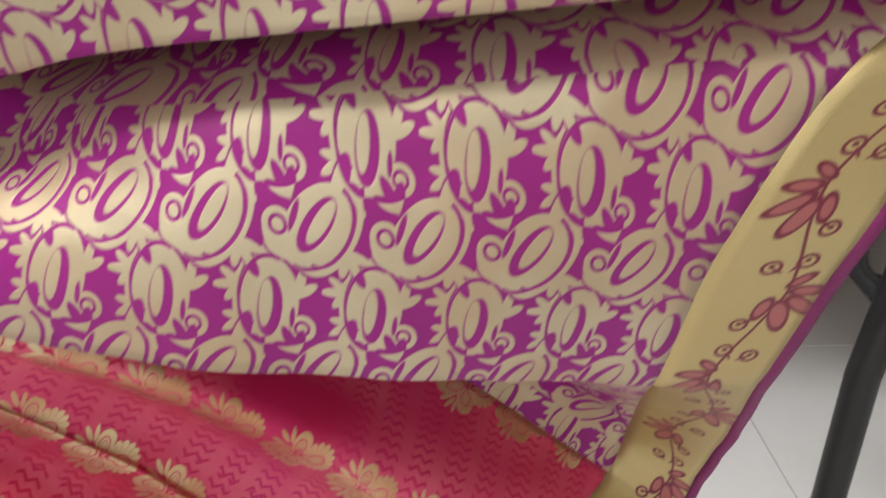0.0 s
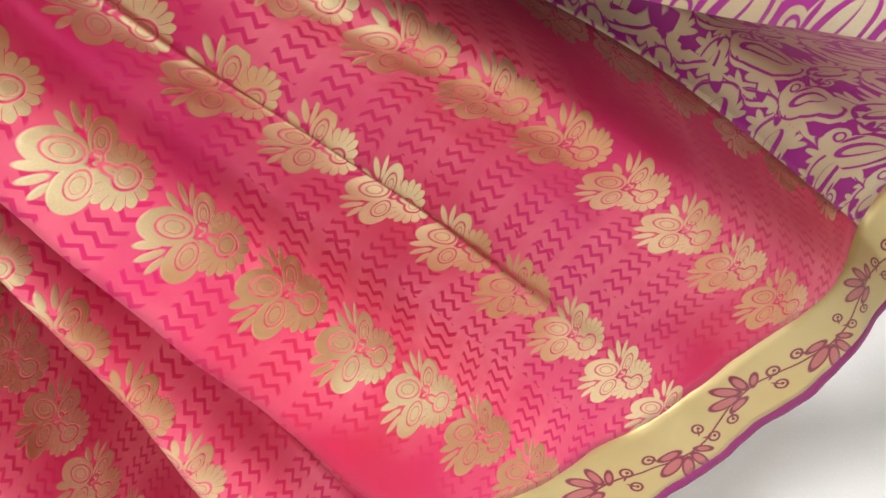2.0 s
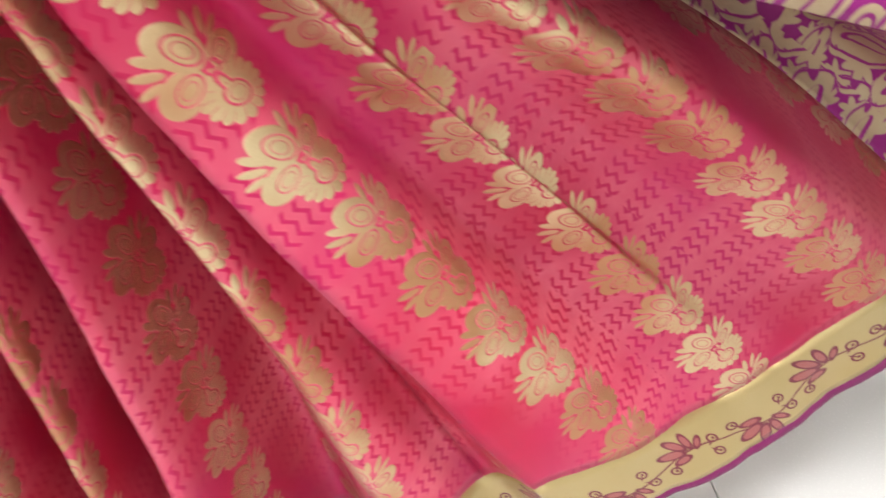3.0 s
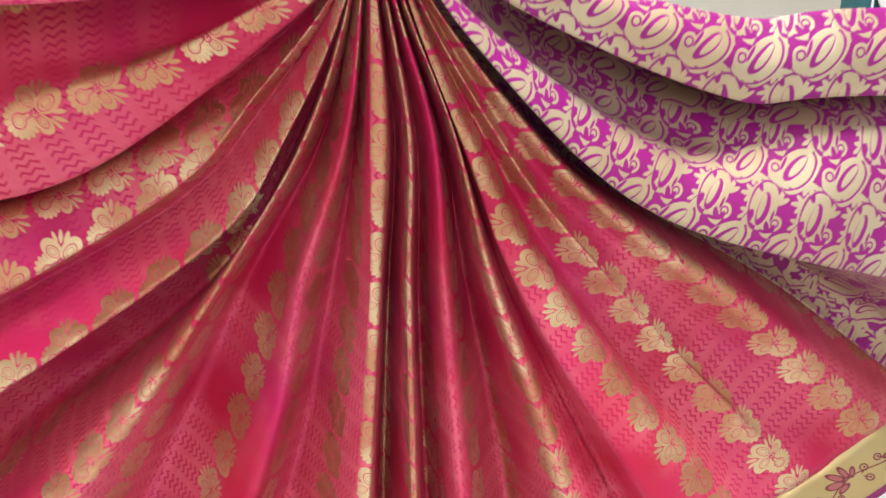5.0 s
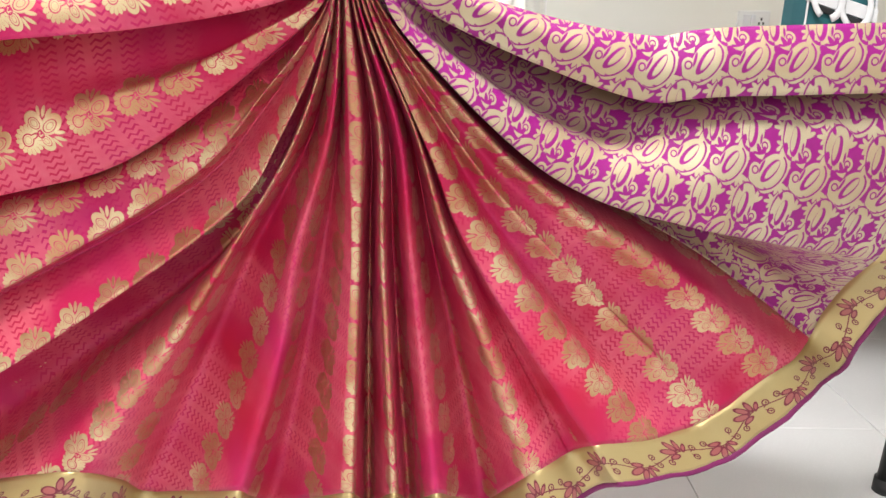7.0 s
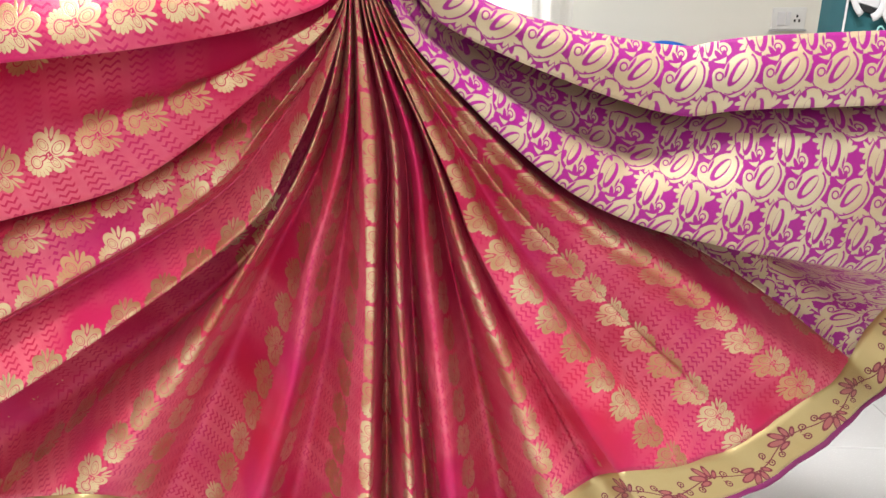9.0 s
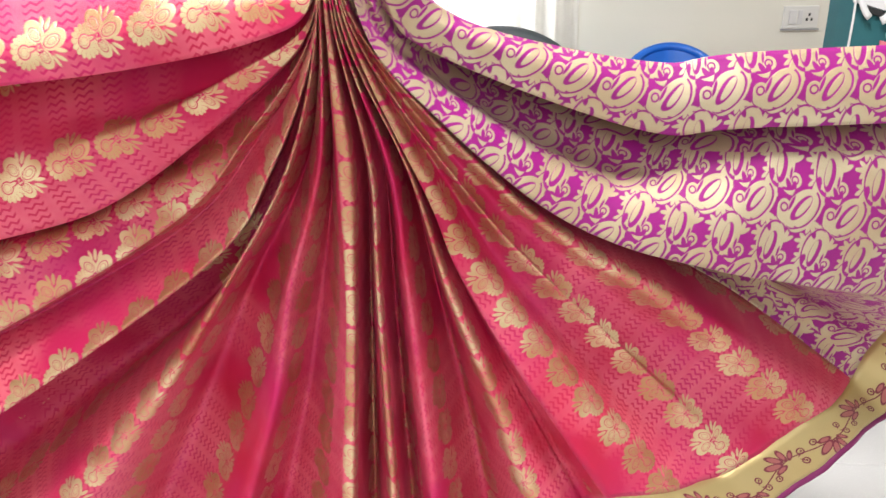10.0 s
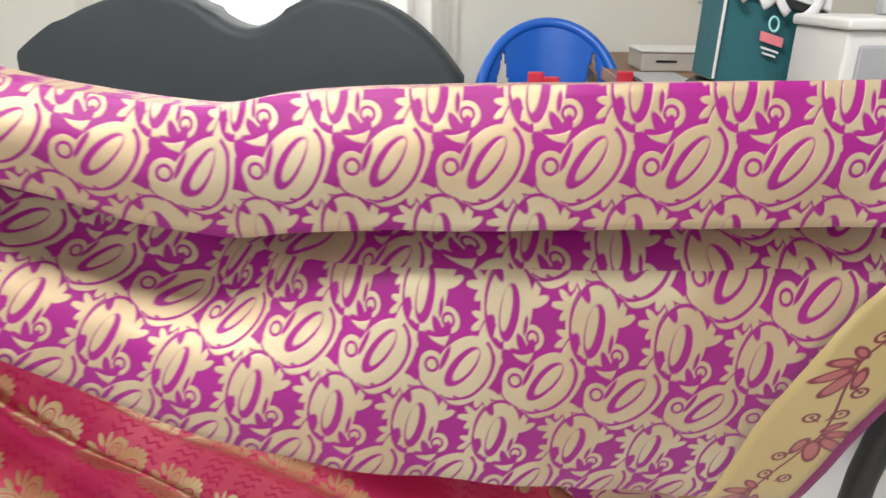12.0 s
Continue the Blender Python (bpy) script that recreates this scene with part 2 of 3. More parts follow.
BLUE = mottled("blue_plastic", (0.010, 0.14, 0.62), (0.008, 0.11, 0.55), 0.32, 10.0)
RED = mottled("red_plastic", (0.60, 0.03, 0.06), (0.55, 0.025, 0.05), 0.35, 10.0)
WHITE = mottled("white_plastic", (0.78, 0.78, 0.77), (0.72, 0.72, 0.71), 0.4, 14.0)
GREY = mottled("grey_panel", (0.42, 0.43, 0.46), (0.38, 0.39, 0.42), 0.45, 10.0)
TEAL = mottled("teal_bag_cloth", (0.018, 0.13, 0.15), (0.014, 0.10, 0.12), 0.75, 20.0, 0.3)
TAPE = mottled("white_webbing", (0.74, 0.74, 0.76), (0.66, 0.66, 0.68), 0.7, 60.0, 0.3)
BLACK = mottled("black_trim", (0.015, 0.015, 0.017), (0.010, 0.010, 0.012), 0.5, 30.0)
IRON = mottled("black_wrought_iron", (0.012, 0.012, 0.013), (0.020, 0.019, 0.019), 0.42, 40.0, 0.2, 0.3)
WOOD = mottled("brown_desk_wood", (0.24, 0.13, 0.07), (0.18, 0.09, 0.05), 0.45, 18.0, 0.15)
CARD = mottled("grey_cardboard", (0.50, 0.47, 0.42), (0.44, 0.41, 0.36), 0.8, 20.0, 0.2)
MINT = mottled("mint_print", (0.35, 0.75, 0.72), (0.33, 0.70, 0.68), 0.6, 30.0)
PINKTAG = mottled("pink_print", (0.75, 0.22, 0.26), (0.70, 0.20, 0.24), 0.6, 30.0)


# ---- mesh helpers ----
def mesh_of(name, verts, faces, mat, smooth=False):
    me = bpy.data.meshes.new(name)
    me.from_pydata([tuple(v) for v in verts], [], faces)
    me.materials.append(mat)
    if smooth:
        me.polygons.foreach_set("use_smooth", [True] * len(me.polygons))
    me.update()
    return me


def part(name, bm, mat, parent=None, label="", smooth=False):
    me = bpy.data.meshes.new(name)
    bmesh.ops.recalc_face_normals(bm, faces=bm.faces)
    bm.to_mesh(me)
    bm.free()
    me.materials.append(mat)
    if smooth:
        me.polygons.foreach_set("use_smooth", [True] * len(me.polygons))
    ob = new(name, me)
    ob.parent = parent
    return tagged(ob, label=label)


def box(lo, hi, bevel=0.0, segments=2):
    bm = bmesh.new()
    bmesh.ops.create_cube(bm, size=1.0)
    for v in bm.verts:
        v.co = Vector([(lo[i] + hi[i]) / 2 + v.co[i] * (hi[i] - lo[i]) for i in range(3)])
    if bevel:
        bmesh.ops.bevel(bm, geom=bm.edges[:], offset=bevel, segments=segments, affect="EDGES", profile=0.5)
    return bm


def tube(points, radius, sides=10, closed=False, flat=1.0):
    """A bar of round section along points; flat under 1 squeezes it along y."""
    bm = bmesh.new()
    pts = [Vector(p) for p in points]
    rings = []
    for i, p in enumerate(pts):
        a = pts[i - 1] if (i or closed) else p
        b = pts[(i + 1) % len(pts)] if (i + 1 < len(pts) or closed) else p
        d = (b - a).normalized()
        side = d.cross(Vector((0, 1, 0)))
        side = side.normalized() if side.length > 1e-3 else Vector((1, 0, 0))
        up = side.cross(d)
        rings.append([bm.verts.new(p + radius * (math.cos(k) * side + math.sin(k) * up * flat)) for k in (2 * math.pi * j / sides for j in range(sides))])
    pairs = list(zip(rings, rings[1:])) + ([(rings[-1], rings[0])] if closed else [])
    for r, q in pairs:
        for j in range(sides):
            bm.faces.new((r[j], r[(j + 1) % sides], q[(j + 1) % sides], q[j]))
    if not closed:
        bm.faces.new(rings[0])
        bm.faces.new(rings[-1][::-1])
    return bm


def ribbon(points, width, thick):
    """A flat band along points, its width set off by the vectors in width."""
    bm = bmesh.new()
    rings = []
    n = len(points)
    for i in range(n):
        p, w = Vector(points[i]), Vector(width[i] if isinstance(width, list) else width)
        d = (Vector(points[min(i + 1, n - 1)]) - Vector(points[max(i - 1, 0)])).normalized()
        t = d.cross(w.normalized()) * thick / 2
        rings.append([bm.verts.new(p + s * w / 2 + q * t) for s, q in ((-1, -1), (1, -1), (1, 1), (-1, 1))])
    for r, q in zip(rings, rings[1:]):
        for j in range(4):
            bm.faces.new((r[j], r[(j + 1) % 4], q[(j + 1) % 4], q[j]))
    bm.faces.new(rings[0])
    bm.faces.new(rings[-1][::-1])
    return bm


def thing(name, place, label, category, group=""):
    ob = new(name)
    ob.location = place
    ob.empty_display_size = 0.05
    return tagged(ob, label=label, category=category, group=group)


def under(ob, parent):
    """Parents ob, modelled in world places, under a thing."""
    ob.parent = parent
    ob.matrix_parent_inverse = Matrix.Translation(parent.location).inverted()
    return ob


# ---- the room ----
X0, X1, Y0, Y1, H = -2.6, 2.7, -3.2, 1.95, 2.8


def structure(name, bm, mat, label, category):
    return tagged(part(name, bm, mat), label=label, category=category, kind="structure")


def wall_y(name, y, thick, holes, label):
    """A wall across the room at y, with openings (x0, x1, z0, z1) through it, as one mesh."""
    xs = sorted({X0 - 0.15, X1 + 0.15, *[h[0] for h in holes], *[h[1] for h in holes]})
    zs = sorted({0.0, H, *[h[2] for h in holes], *[h[3] for h in holes]})
    bm = bmesh.new()
    for a, b in zip(xs, xs[1:]):
        for c, d in zip(zs, zs[1:]):
            if not any(h[0] <= a and b <= h[1] and h[2] <= c and d <= h[3] for h in holes):
                piece = box((a, y, c), (b, y + thick, d))
                me = bpy.data.meshes.new("piece")
                piece.to_mesh(me)
                piece.free()
                bm.from_mesh(me)
                bpy.data.meshes.remove(me)
    bmesh.ops.remove_doubles(bm, verts=bm.verts, dist=1e-4)
    return structure(name, bm, WALL, label, "wall")


# the front opening is unseen, added to house the fill behind the camera
BACKHOLE, FRONTHOLE = (-0.72, 0.30, 0.95, 2.2), (-1.1, 1.7, 0.95, 2.35)
wall_y("wall_back", Y1, 0.15, [BACKHOLE], "cream painted plaster wall with a window")
wall_y("wall_front", Y0 - 0.15, 0.15, [FRONTHOLE], "cream painted plaster wall with an added, unseen wide window")
structure("wall_left", box((X0 - 0.15, Y0, 0), (X0, Y1, H)), WALL, "plain cream painted plaster wall", "wall")
structure("wall_right", box((X1, Y0, 0), (X1 + 0.15, Y1, H)), WALL, "plain cream painted plaster wall", "wall")
structure("ceiling", box((X0 - 0.15, Y0 - 0.15, H), (X1 + 0.15, Y1 + 0.15, H + 0.12)), CEILING, "plain white painted ceiling", "ceiling")
floor = structure("floor", box((X0 - 0.15, Y0 - 0.15, -0.12), (X1 + 0.15, Y1 + 0.15, -0.004)), GROUT, "pale grey glossy square floor tiles with dark joints", "floor")
tile_bm = box((-0.2987, -0.2987, -0.006), (0.2987, 0.2987, 0.0), 0.0012, 1)
tile_mesh = bpy.data.meshes.new("tile")
tile_bm.to_mesh(tile_mesh)
tile_bm.free()
tile_mesh.materials.append(TILE)
for i in range(-8, 4):
    for j in range(-6, 4):
        x, y = 1.26 + 0.6 * i - 0.3 + 0.6, 0.27 + 0.6 * j - 0.3
        if X0 - 0.1 < x < X1 + 0.1 and Y0 - 0.1 < y < Y1 + 0.1:
            t = new("tile", tile_mesh)
            t.location = (x, y, 0)
            t.parent = floor


def window(name, y, hole, label):
    x0, x1, z0, z1 = hole
    w = tagged(part(name, box((x0, y, z0), (x1, y + 0.03, z0 + 0.04), 0.004), WHITE), label=label, category="window", kind="structure")
    for a, b in (((x0, y, z1 - 0.05), (x1, y + 0.04, z1)), ((x0, y, z0 + 0.04), (x0 + 0.05, y + 0.04, z1 - 0.05)), ((x1 - 0.05, y, z0 + 0.04), (x1, y + 0.04, z1 - 0.05)),
                 (((x0 + x1) / 2 - 0.025, y, z0 + 0.04), ((x0 + x1) / 2 + 0.025, y + 0.04, z1 - 0.05))):
        part("window_frame", box(a, b, 0.004), WHITE, w)
    return w


window("window_1", Y1 + 0.08, BACKHOLE, "white framed window behind a sheer curtain")
# unseen window, added around the fill lamp
window("added_window", Y0 - 0.13, FRONTHOLE, "unseen wide white framed window, added around the fill light")

# ---- the draped saree ----
FOLDS = []


def fold(sharp, row, *points):
    """One fold line from the gathered waist to the hem. sharp: a pressed edge; row: where along it, in metres from the hem, a bloom of its row sits, or -1."""
    waist = Vector(points[0])
    neck = Vector((-0.09 + (waist.x + 0.09) * 0.8, waist.y, 1.26))
    FOLDS.append((sharp, row, [neck] + [Vector(p) for p in points]))


fold(0, -1.000, (-0.102, -0.363, 1.152), (-0.216, -0.359, 1.146), (-0.402, -0.382, 1.139), (-0.570, -0.435, 1.129), (-0.831, -0.454, 1.116))
fold(0, 0.325, (-0.099, -0.377, 1.133), (-0.209, -0.391, 1.114), (-0.379, -0.417, 1.077), (-0.561, -0.470, 1.047), (-0.826, -0.487, 1.021))
fold(1, -1.000, (-0.098, -0.381, 1.116), (-0.176, -0.387, 1.068), (-0.362, -0.403, 1.033), (-0.557, -0.466, 1.012), (-0.838, -0.489, 0.979))
fold(1, -1.000, (-0.104, -0.344, 1.118), (-0.196, -0.297, 1.083), (-0.418, -0.283, 1.045), (-0.646, -0.344, 1.023), (-0.971, -0.365, 0.982))
fold(0, -1.000, (-0.101, -0.363, 1.102), (-0.190, -0.329, 1.032), (-0.375, -0.314, 0.983), (-0.627, -0.390, 0.953), (-0.929, -0.413, 0.898))
fold(0, 0.479, (-0.098, -0.375, 1.102), (-0.236, -0.352, 1.017), (-0.397, -0.357, 0.941), (-0.607, -0.434, 0.857), (-0.907, -0.460, 0.763))
fold(1, -1.000, (-0.097, -0.377, 1.098), (-0.213, -0.323, 0.991), (-0.439, -0.338, 0.836), (-0.615, -0.433, 0.791), (-0.910, -0.460, 0.699))
fold(1, -1.000, (-0.102, -0.349, 1.099), (-0.227, -0.251, 0.991), (-0.492, -0.241, 0.828), (-0.690, -0.333, 0.774), (-1.020, -0.360, 0.671))
fold(0, 0.460, (-0.098, -0.370, 1.095), (-0.218, -0.291, 0.942), (-0.465, -0.283, 0.814), (-0.658, -0.389, 0.738), (-0.971, -0.413, 0.627))
fold(1, 0.687, (-0.097, -0.373, 1.091), (-0.237, -0.302, 0.926), (-0.371, -0.291, 0.794), (-0.657, -0.410, 0.630), (-0.967, -0.435, 0.506))
fold(1, -1.000, (-0.099, -0.359, 1.092), (-0.234, -0.270, 0.914), (-0.383, -0.239, 0.771), (-0.698, -0.360, 0.604), (-1.028, -0.385, 0.468))
fold(0, -1.000, (-0.096, -0.377, 1.087), (-0.217, -0.308, 0.887), (-0.360, -0.284, 0.741), (-0.680, -0.400, 0.557), (-0.984, -0.425, 0.419))
fold(1, 0.530, (-0.094, -0.389, 1.080), (-0.192, -0.331, 0.882), (-0.310, -0.321, 0.733), (-0.659, -0.434, 0.501), (-0.931, -0.466, 0.368))
fold(1, -1.000, (-0.103, -0.339, 1.081), (-0.219, -0.217, 0.871), (-0.368, -0.157, 0.698), (-0.823, -0.230, 0.397), (-1.230, -0.266, 0.184))
fold(0, -1.000, (-0.102, -0.342, 1.081), (-0.210, -0.207, 0.850), (-0.377, -0.131, 0.618), (-0.692, -0.184, 0.383), (-1.050, -0.315, 0.134))
fold(0, 0.357, (-0.094, -0.382, 1.086), (-0.168, -0.330, 0.886), (-0.293, -0.320, 0.689), (-0.447, -0.340, 0.480), (-0.656, -0.425, 0.232))
fold(0, 0.300, (-0.096, -0.362, 1.087), (-0.165, -0.283, 0.880), (-0.297, -0.252, 0.668), (-0.428, -0.259, 0.438), (-0.600, -0.315, 0.130))
fold(0, -1.000, (-0.098, -0.345, 1.088), (-0.164, -0.240, 0.875), (-0.294, -0.190, 0.649), (-0.416, -0.187, 0.401), (-0.597, -0.220, 0.037))
fold(0, 0.416, (-0.094, -0.362, 1.087), (-0.144, -0.283, 0.880), (-0.224, -0.243, 0.666), (-0.311, -0.235, 0.428), (-0.471, -0.255, 0.062))
fold(0, -1.000, (-0.089, -0.382, 1.086), (-0.119, -0.330, 0.887), (-0.188, -0.305, 0.686), (-0.239, -0.300, 0.463), (-0.355, -0.325, 0.117))
fold(0, 0.412, (-0.090, -0.362, 1.087), (-0.119, -0.283, 0.881), (-0.177, -0.243, 0.667), (-0.235, -0.235, 0.429), (-0.349, -0.255, 0.050))
fold(0, -1.000, (-0.091, -0.345, 1.088), (-0.119, -0.240, 0.875), (-0.166, -0.185, 0.649), (-0.219, -0.175, 0.398), (-0.325, -0.190, -0.013))
fold(0, 0.338, (-0.086, -0.362, 1.087), (-0.106, -0.283, 0.881), (-0.126, -0.243, 0.667), (-0.158, -0.235, 0.430), (-0.208, -0.255, 0.046))
fold(0, -1.000, (-0.081, -0.382, 1.086), (-0.089, -0.330, 0.887), (-0.095, -0.305, 0.687), (-0.112, -0.300, 0.464), (-0.135, -0.325, 0.108))
fold(0, 0.621, (-0.078, -0.382, 1.086), (-0.070, -0.330, 0.887), (-0.082, -0.305, 0.687), (-0.095, -0.300, 0.465), (-0.111, -0.325, 0.109))
fold(0, -1.000, (-0.082, -0.335, 1.089), (-0.069, -0.215, 0.872), (-0.083, -0.155, 0.640), (-0.093, -0.145, 0.385), (-0.103, -0.155, -0.039))
fold(0, 0.621, (-0.072, -0.382, 1.086), (-0.042, -0.330, 0.887), (-0.044, -0.305, 0.688), (-0.039, -0.300, 0.466), (-0.027, -0.325, 0.110))
fold(0, -1.000, (-0.074, -0.345, 1.088), (-0.038, -0.240, 0.876), (-0.036, -0.185, 0.650), (-0.027, -0.175, 0.401), (-0.003, -0.190, -0.006))
fold(0, -1.000, (-0.067, -0.382, 1.086), (-0.015, -0.330, 0.888), (0.001, -0.305, 0.688), (0.021, -0.300, 0.466), (0.056, -0.325, 0.112))
fold(0, 0.280, (-0.068, -0.362, 1.087), (-0.009, -0.283, 0.882), (0.018, -0.243, 0.669), (0.048, -0.235, 0.433), (0.098, -0.255, 0.052))
fold(0, -1.000, (-0.070, -0.335, 1.089), (-0.004, -0.215, 0.873), (0.039, -0.155, 0.642), (0.094, -0.145, 0.387), (0.171, -0.155, -0.026))
fold(0, 0.340, (-0.061, -0.382, 1.086), (0.012, -0.330, 0.888), (0.066, -0.305, 0.689), (0.147, -0.300, 0.468), (0.254, -0.325, 0.154))
fold(0, -1.000, (-0.060, -0.359, 1.091), (0.025, -0.261, 0.850), (0.091, -0.246, 0.672), (0.183, -0.253, 0.490), (0.350, -0.266, 0.178))
fold(1, -1.000, (-0.056, -0.381, 1.087), (0.041, -0.306, 0.832), (0.084, -0.306, 0.722), (0.182, -0.306, 0.550), (0.395, -0.313, 0.232))
fold(0, 0.266, (-0.054, -0.377, 1.087), (0.063, -0.295, 0.830), (0.146, -0.287, 0.688), (0.285, -0.265, 0.505), (0.517, -0.265, 0.223))
fold(0, -1.000, (-0.054, -0.364, 1.088), (0.073, -0.264, 0.842), (0.165, -0.243, 0.698), (0.318, -0.195, 0.504), (0.604, -0.235, 0.228))
fold(0, 0.390, (-0.051, -0.375, 1.087), (0.086, -0.286, 0.856), (0.201, -0.265, 0.716), (0.365, -0.203, 0.543), (0.654, -0.216, 0.244))
fold(0, -1.000, (-0.050, -0.370, 1.087), (0.095, -0.274, 0.849), (0.227, -0.244, 0.694), (0.378, -0.187, 0.534), (0.698, -0.205, 0.272))
fold(0, -1.000, (-0.050, -0.364, 1.088), (0.114, -0.257, 0.850), (0.251, -0.228, 0.719), (0.439, -0.167, 0.551), (0.741, -0.196, 0.305))
fold(0, 0.425, (-0.046, -0.373, 1.087), (0.128, -0.277, 0.868), (0.265, -0.257, 0.748), (0.464, -0.205, 0.601), (0.786, -0.177, 0.339))
fold(0, -1.000, (-0.045, -0.366, 1.087), (0.136, -0.258, 0.869), (0.280, -0.237, 0.757), (0.494, -0.195, 0.619), (0.844, -0.135, 0.358))
fold(0, -1.000, (-0.049, -0.328, 1.089), (0.158, -0.141, 0.854), (0.334, -0.084, 0.742), (0.586, -0.054, 0.602), (0.907, -0.095, 0.372))
fold(0, -1.000, (-0.048, -0.314, 1.093), (0.159, -0.109, 0.869), (0.344, -0.047, 0.763), (0.619, -0.038, 0.645), (0.927, -0.094, 0.436))
fold(1, -1.000, (-0.040, -0.325, 1.096), (0.146, -0.165, 0.887), (0.300, -0.135, 0.775), (0.560, -0.130, 0.690), (0.935, -0.146, 0.530))
fold(1, 0.152, (-0.032, -0.405, 1.093), (0.045, -0.372, 0.980), (0.252, -0.300, 0.800), (0.500, -0.300, 0.722), (0.925, -0.212, 0.638))
fold(0, -1.000, (-0.028, -0.389, 1.095), (0.067, -0.335, 0.995), (0.262, -0.285, 0.866), (0.480, -0.300, 0.800), (0.957, -0.245, 0.765))
fold(0, -1.000, (-0.022, -0.370, 1.096), (0.083, -0.275, 0.995), (0.300, -0.240, 0.885), (0.515, -0.282, 0.855), (0.992, -0.262, 0.853))
fold(0, -1.000, (-0.014, -0.370, 1.098), (0.100, -0.225, 1.015), (0.335, -0.205, 0.915), (0.520, -0.262, 0.900), (1.035, -0.272, 0.915))
fold(1, -1.000, (-0.008, -0.349, 1.102), (0.120, -0.190, 1.040), (0.345, -0.150, 0.950), (0.545, -0.190, 0.945), (1.100, -0.245, 0.948))
fold(1, -1.000, (-0.002, -0.377, 1.115), (0.060, -0.330, 1.046), (0.356, -0.285, 0.935), (0.520, -0.290, 0.940), (1.130, -0.280, 0.960))
fold(0, 0.199, (0.007, -0.382, 1.132), (0.075, -0.335, 1.080), (0.356, -0.295, 0.985), (0.510, -0.296, 0.992), (1.160, -0.283, 1.000))
fold(1, -1.000, (0.019, -0.373, 1.153), (0.110, -0.305, 1.085), (0.362, -0.275, 1.031), (0.520, -0.272, 1.044), (1.180, -0.275, 1.066))
fold(0, -1.000, (0.021, -0.359, 1.155), (0.115, -0.273, 1.083), (0.368, -0.239, 1.029), (0.530, -0.233, 1.042), (1.200, -0.236, 1.058))


BAND, SELVEDGE = 0.105, 0.012
HEMROWS = [0.0, 0.004, SELVEDGE, 0.02, 0.03, 0.04, 0.05, 0.062, 0.075, 0.09, BAND]
LONG, ACROSS = 84, 8


def along(points, steps=160):
    """A smooth curve through points, and its length at each step."""
    p = np.array([list(q) for q in points])
    p = np.vstack([2 * p[0] - p[1], p, 2 * p[-1] - p[-2]])
    out = []
    for i in range(1, len(p) - 2):
        t = np.linspace(0, 1, steps // (len(p) - 3), endpoint=False)[:, None]
        a, b, c, d = p[i - 1:i + 3]
        out.append(0.5 * (2 * b + (c - a) * t + (2 * a - 5 * b + 4 * c - d) * t ** 2 + (3 * b - a - 3 * c + d) * t ** 3))
    out = np.vstack(out + [p[-2:-1]])
    return out, np.concatenate([[0], np.cumsum(np.linalg.norm(np.diff(out, axis=0), axis=1))])


# every fold line at the same steps from its hem
grid, drop = [], []
for sharp, row, points in FOLDS:
    curve, s = along(points)
    total = s[-1]
    v = np.concatenate([HEMROWS, BAND + (total - BAND) * np.linspace(0, 1, LONG + 1)[1:]])
    grid.append(np.stack([np.interp(total - v, s, curve[:, k]) for k in range(3)], 1))
    drop.append(v)
grid, drop = np.array(grid), np.array(drop)          # line, step, xyz
nl, nv = len(grid), grid.shape[1]
sharps = [f[0] for f in FOLDS]
sheet, sheet_v = [], []
for k in range(nl - 1):
    a, b = grid[k], grid[k + 1]
    ta = (b - a) if sharps[k] or k == 0 else (b - grid[k - 1]) / 2
    tb = (b - a) if sharps[k + 1] or k + 2 == nl else (grid[k + 2] - a) / 2
    limit = np.linalg.norm(b - a, axis=1)[:, None] * 1.15
    ta, tb = [t * np.minimum(1, limit / np.maximum(np.linalg.norm(t, axis=1)[:, None], 1e-6)) for t in (ta, tb)]
    for j in range(ACROSS):
        t = j / ACROSS
        h = (2 * t ** 3 - 3 * t ** 2 + 1, t ** 3 - 2 * t ** 2 + t, -2 * t ** 3 + 3 * t ** 2, t ** 3 - t ** 2)
        sheet.append(h[0] * a + h[1] * ta + h[2] * b + h[3] * tb)
        sheet_v.append(drop[k] * (1 - t) + drop[k + 1] * t)
sheet.append(grid[-1])
sheet_v.append(drop[-1])
sheet, sheet_v = np.array(sheet), np.array(sheet_v)
nu = len(sheet)
# soft wrinkles that run with the folds
for i in range(nu):
    for j in range(nv):
        x, y, z = sheet[i, j]
        free = min(1.0, (nv - j) / 20)
        sheet[i, j, 1] += free * (0.007 * noise.noise((i * 0.09, sheet_v[i, j] * 3.0, 1.5)) + 0.0045 * noise.noise((x * 15, z * 10, 7.0)) + 0.0018 * noise.noise((x * 38 + z * 20, z * 30, 2.0)))
        if j < 24:
            sheet[i, j, 2] += 0.004 * noise.noise((i * 0.16, 3.1, 0.0)) * (1 - j / 24)
# measure across the cloth from the nearest line that carries a row of motifs
# (steps along the thread count as height over the hem, steps across it as width)
thread = np.gradient(sheet, axis=1)
thread /= np.maximum(np.linalg.norm(thread, axis=2), 1e-9)[:, :, None]
step = np.diff(sheet, axis=0)
rise = (step * (thread[1:] + thread[:-1]) / 2).sum(axis=2)
wide = np.sqrt(np.maximum((step ** 2).sum(axis=2) - rise ** 2, 0))
run = np.vstack([np.zeros(nv), np.cumsum(wide, axis=0)])
climb = np.vstack([np.zeros(nv), np.cumsum(rise, axis=0)])
anchors = [k * ACROSS for k in range(nl) if FOLDS[k][1] >= 0]
hem_run = np.concatenate([[0], np.cumsum(np.linalg.norm(step[:, 0], axis=1))])


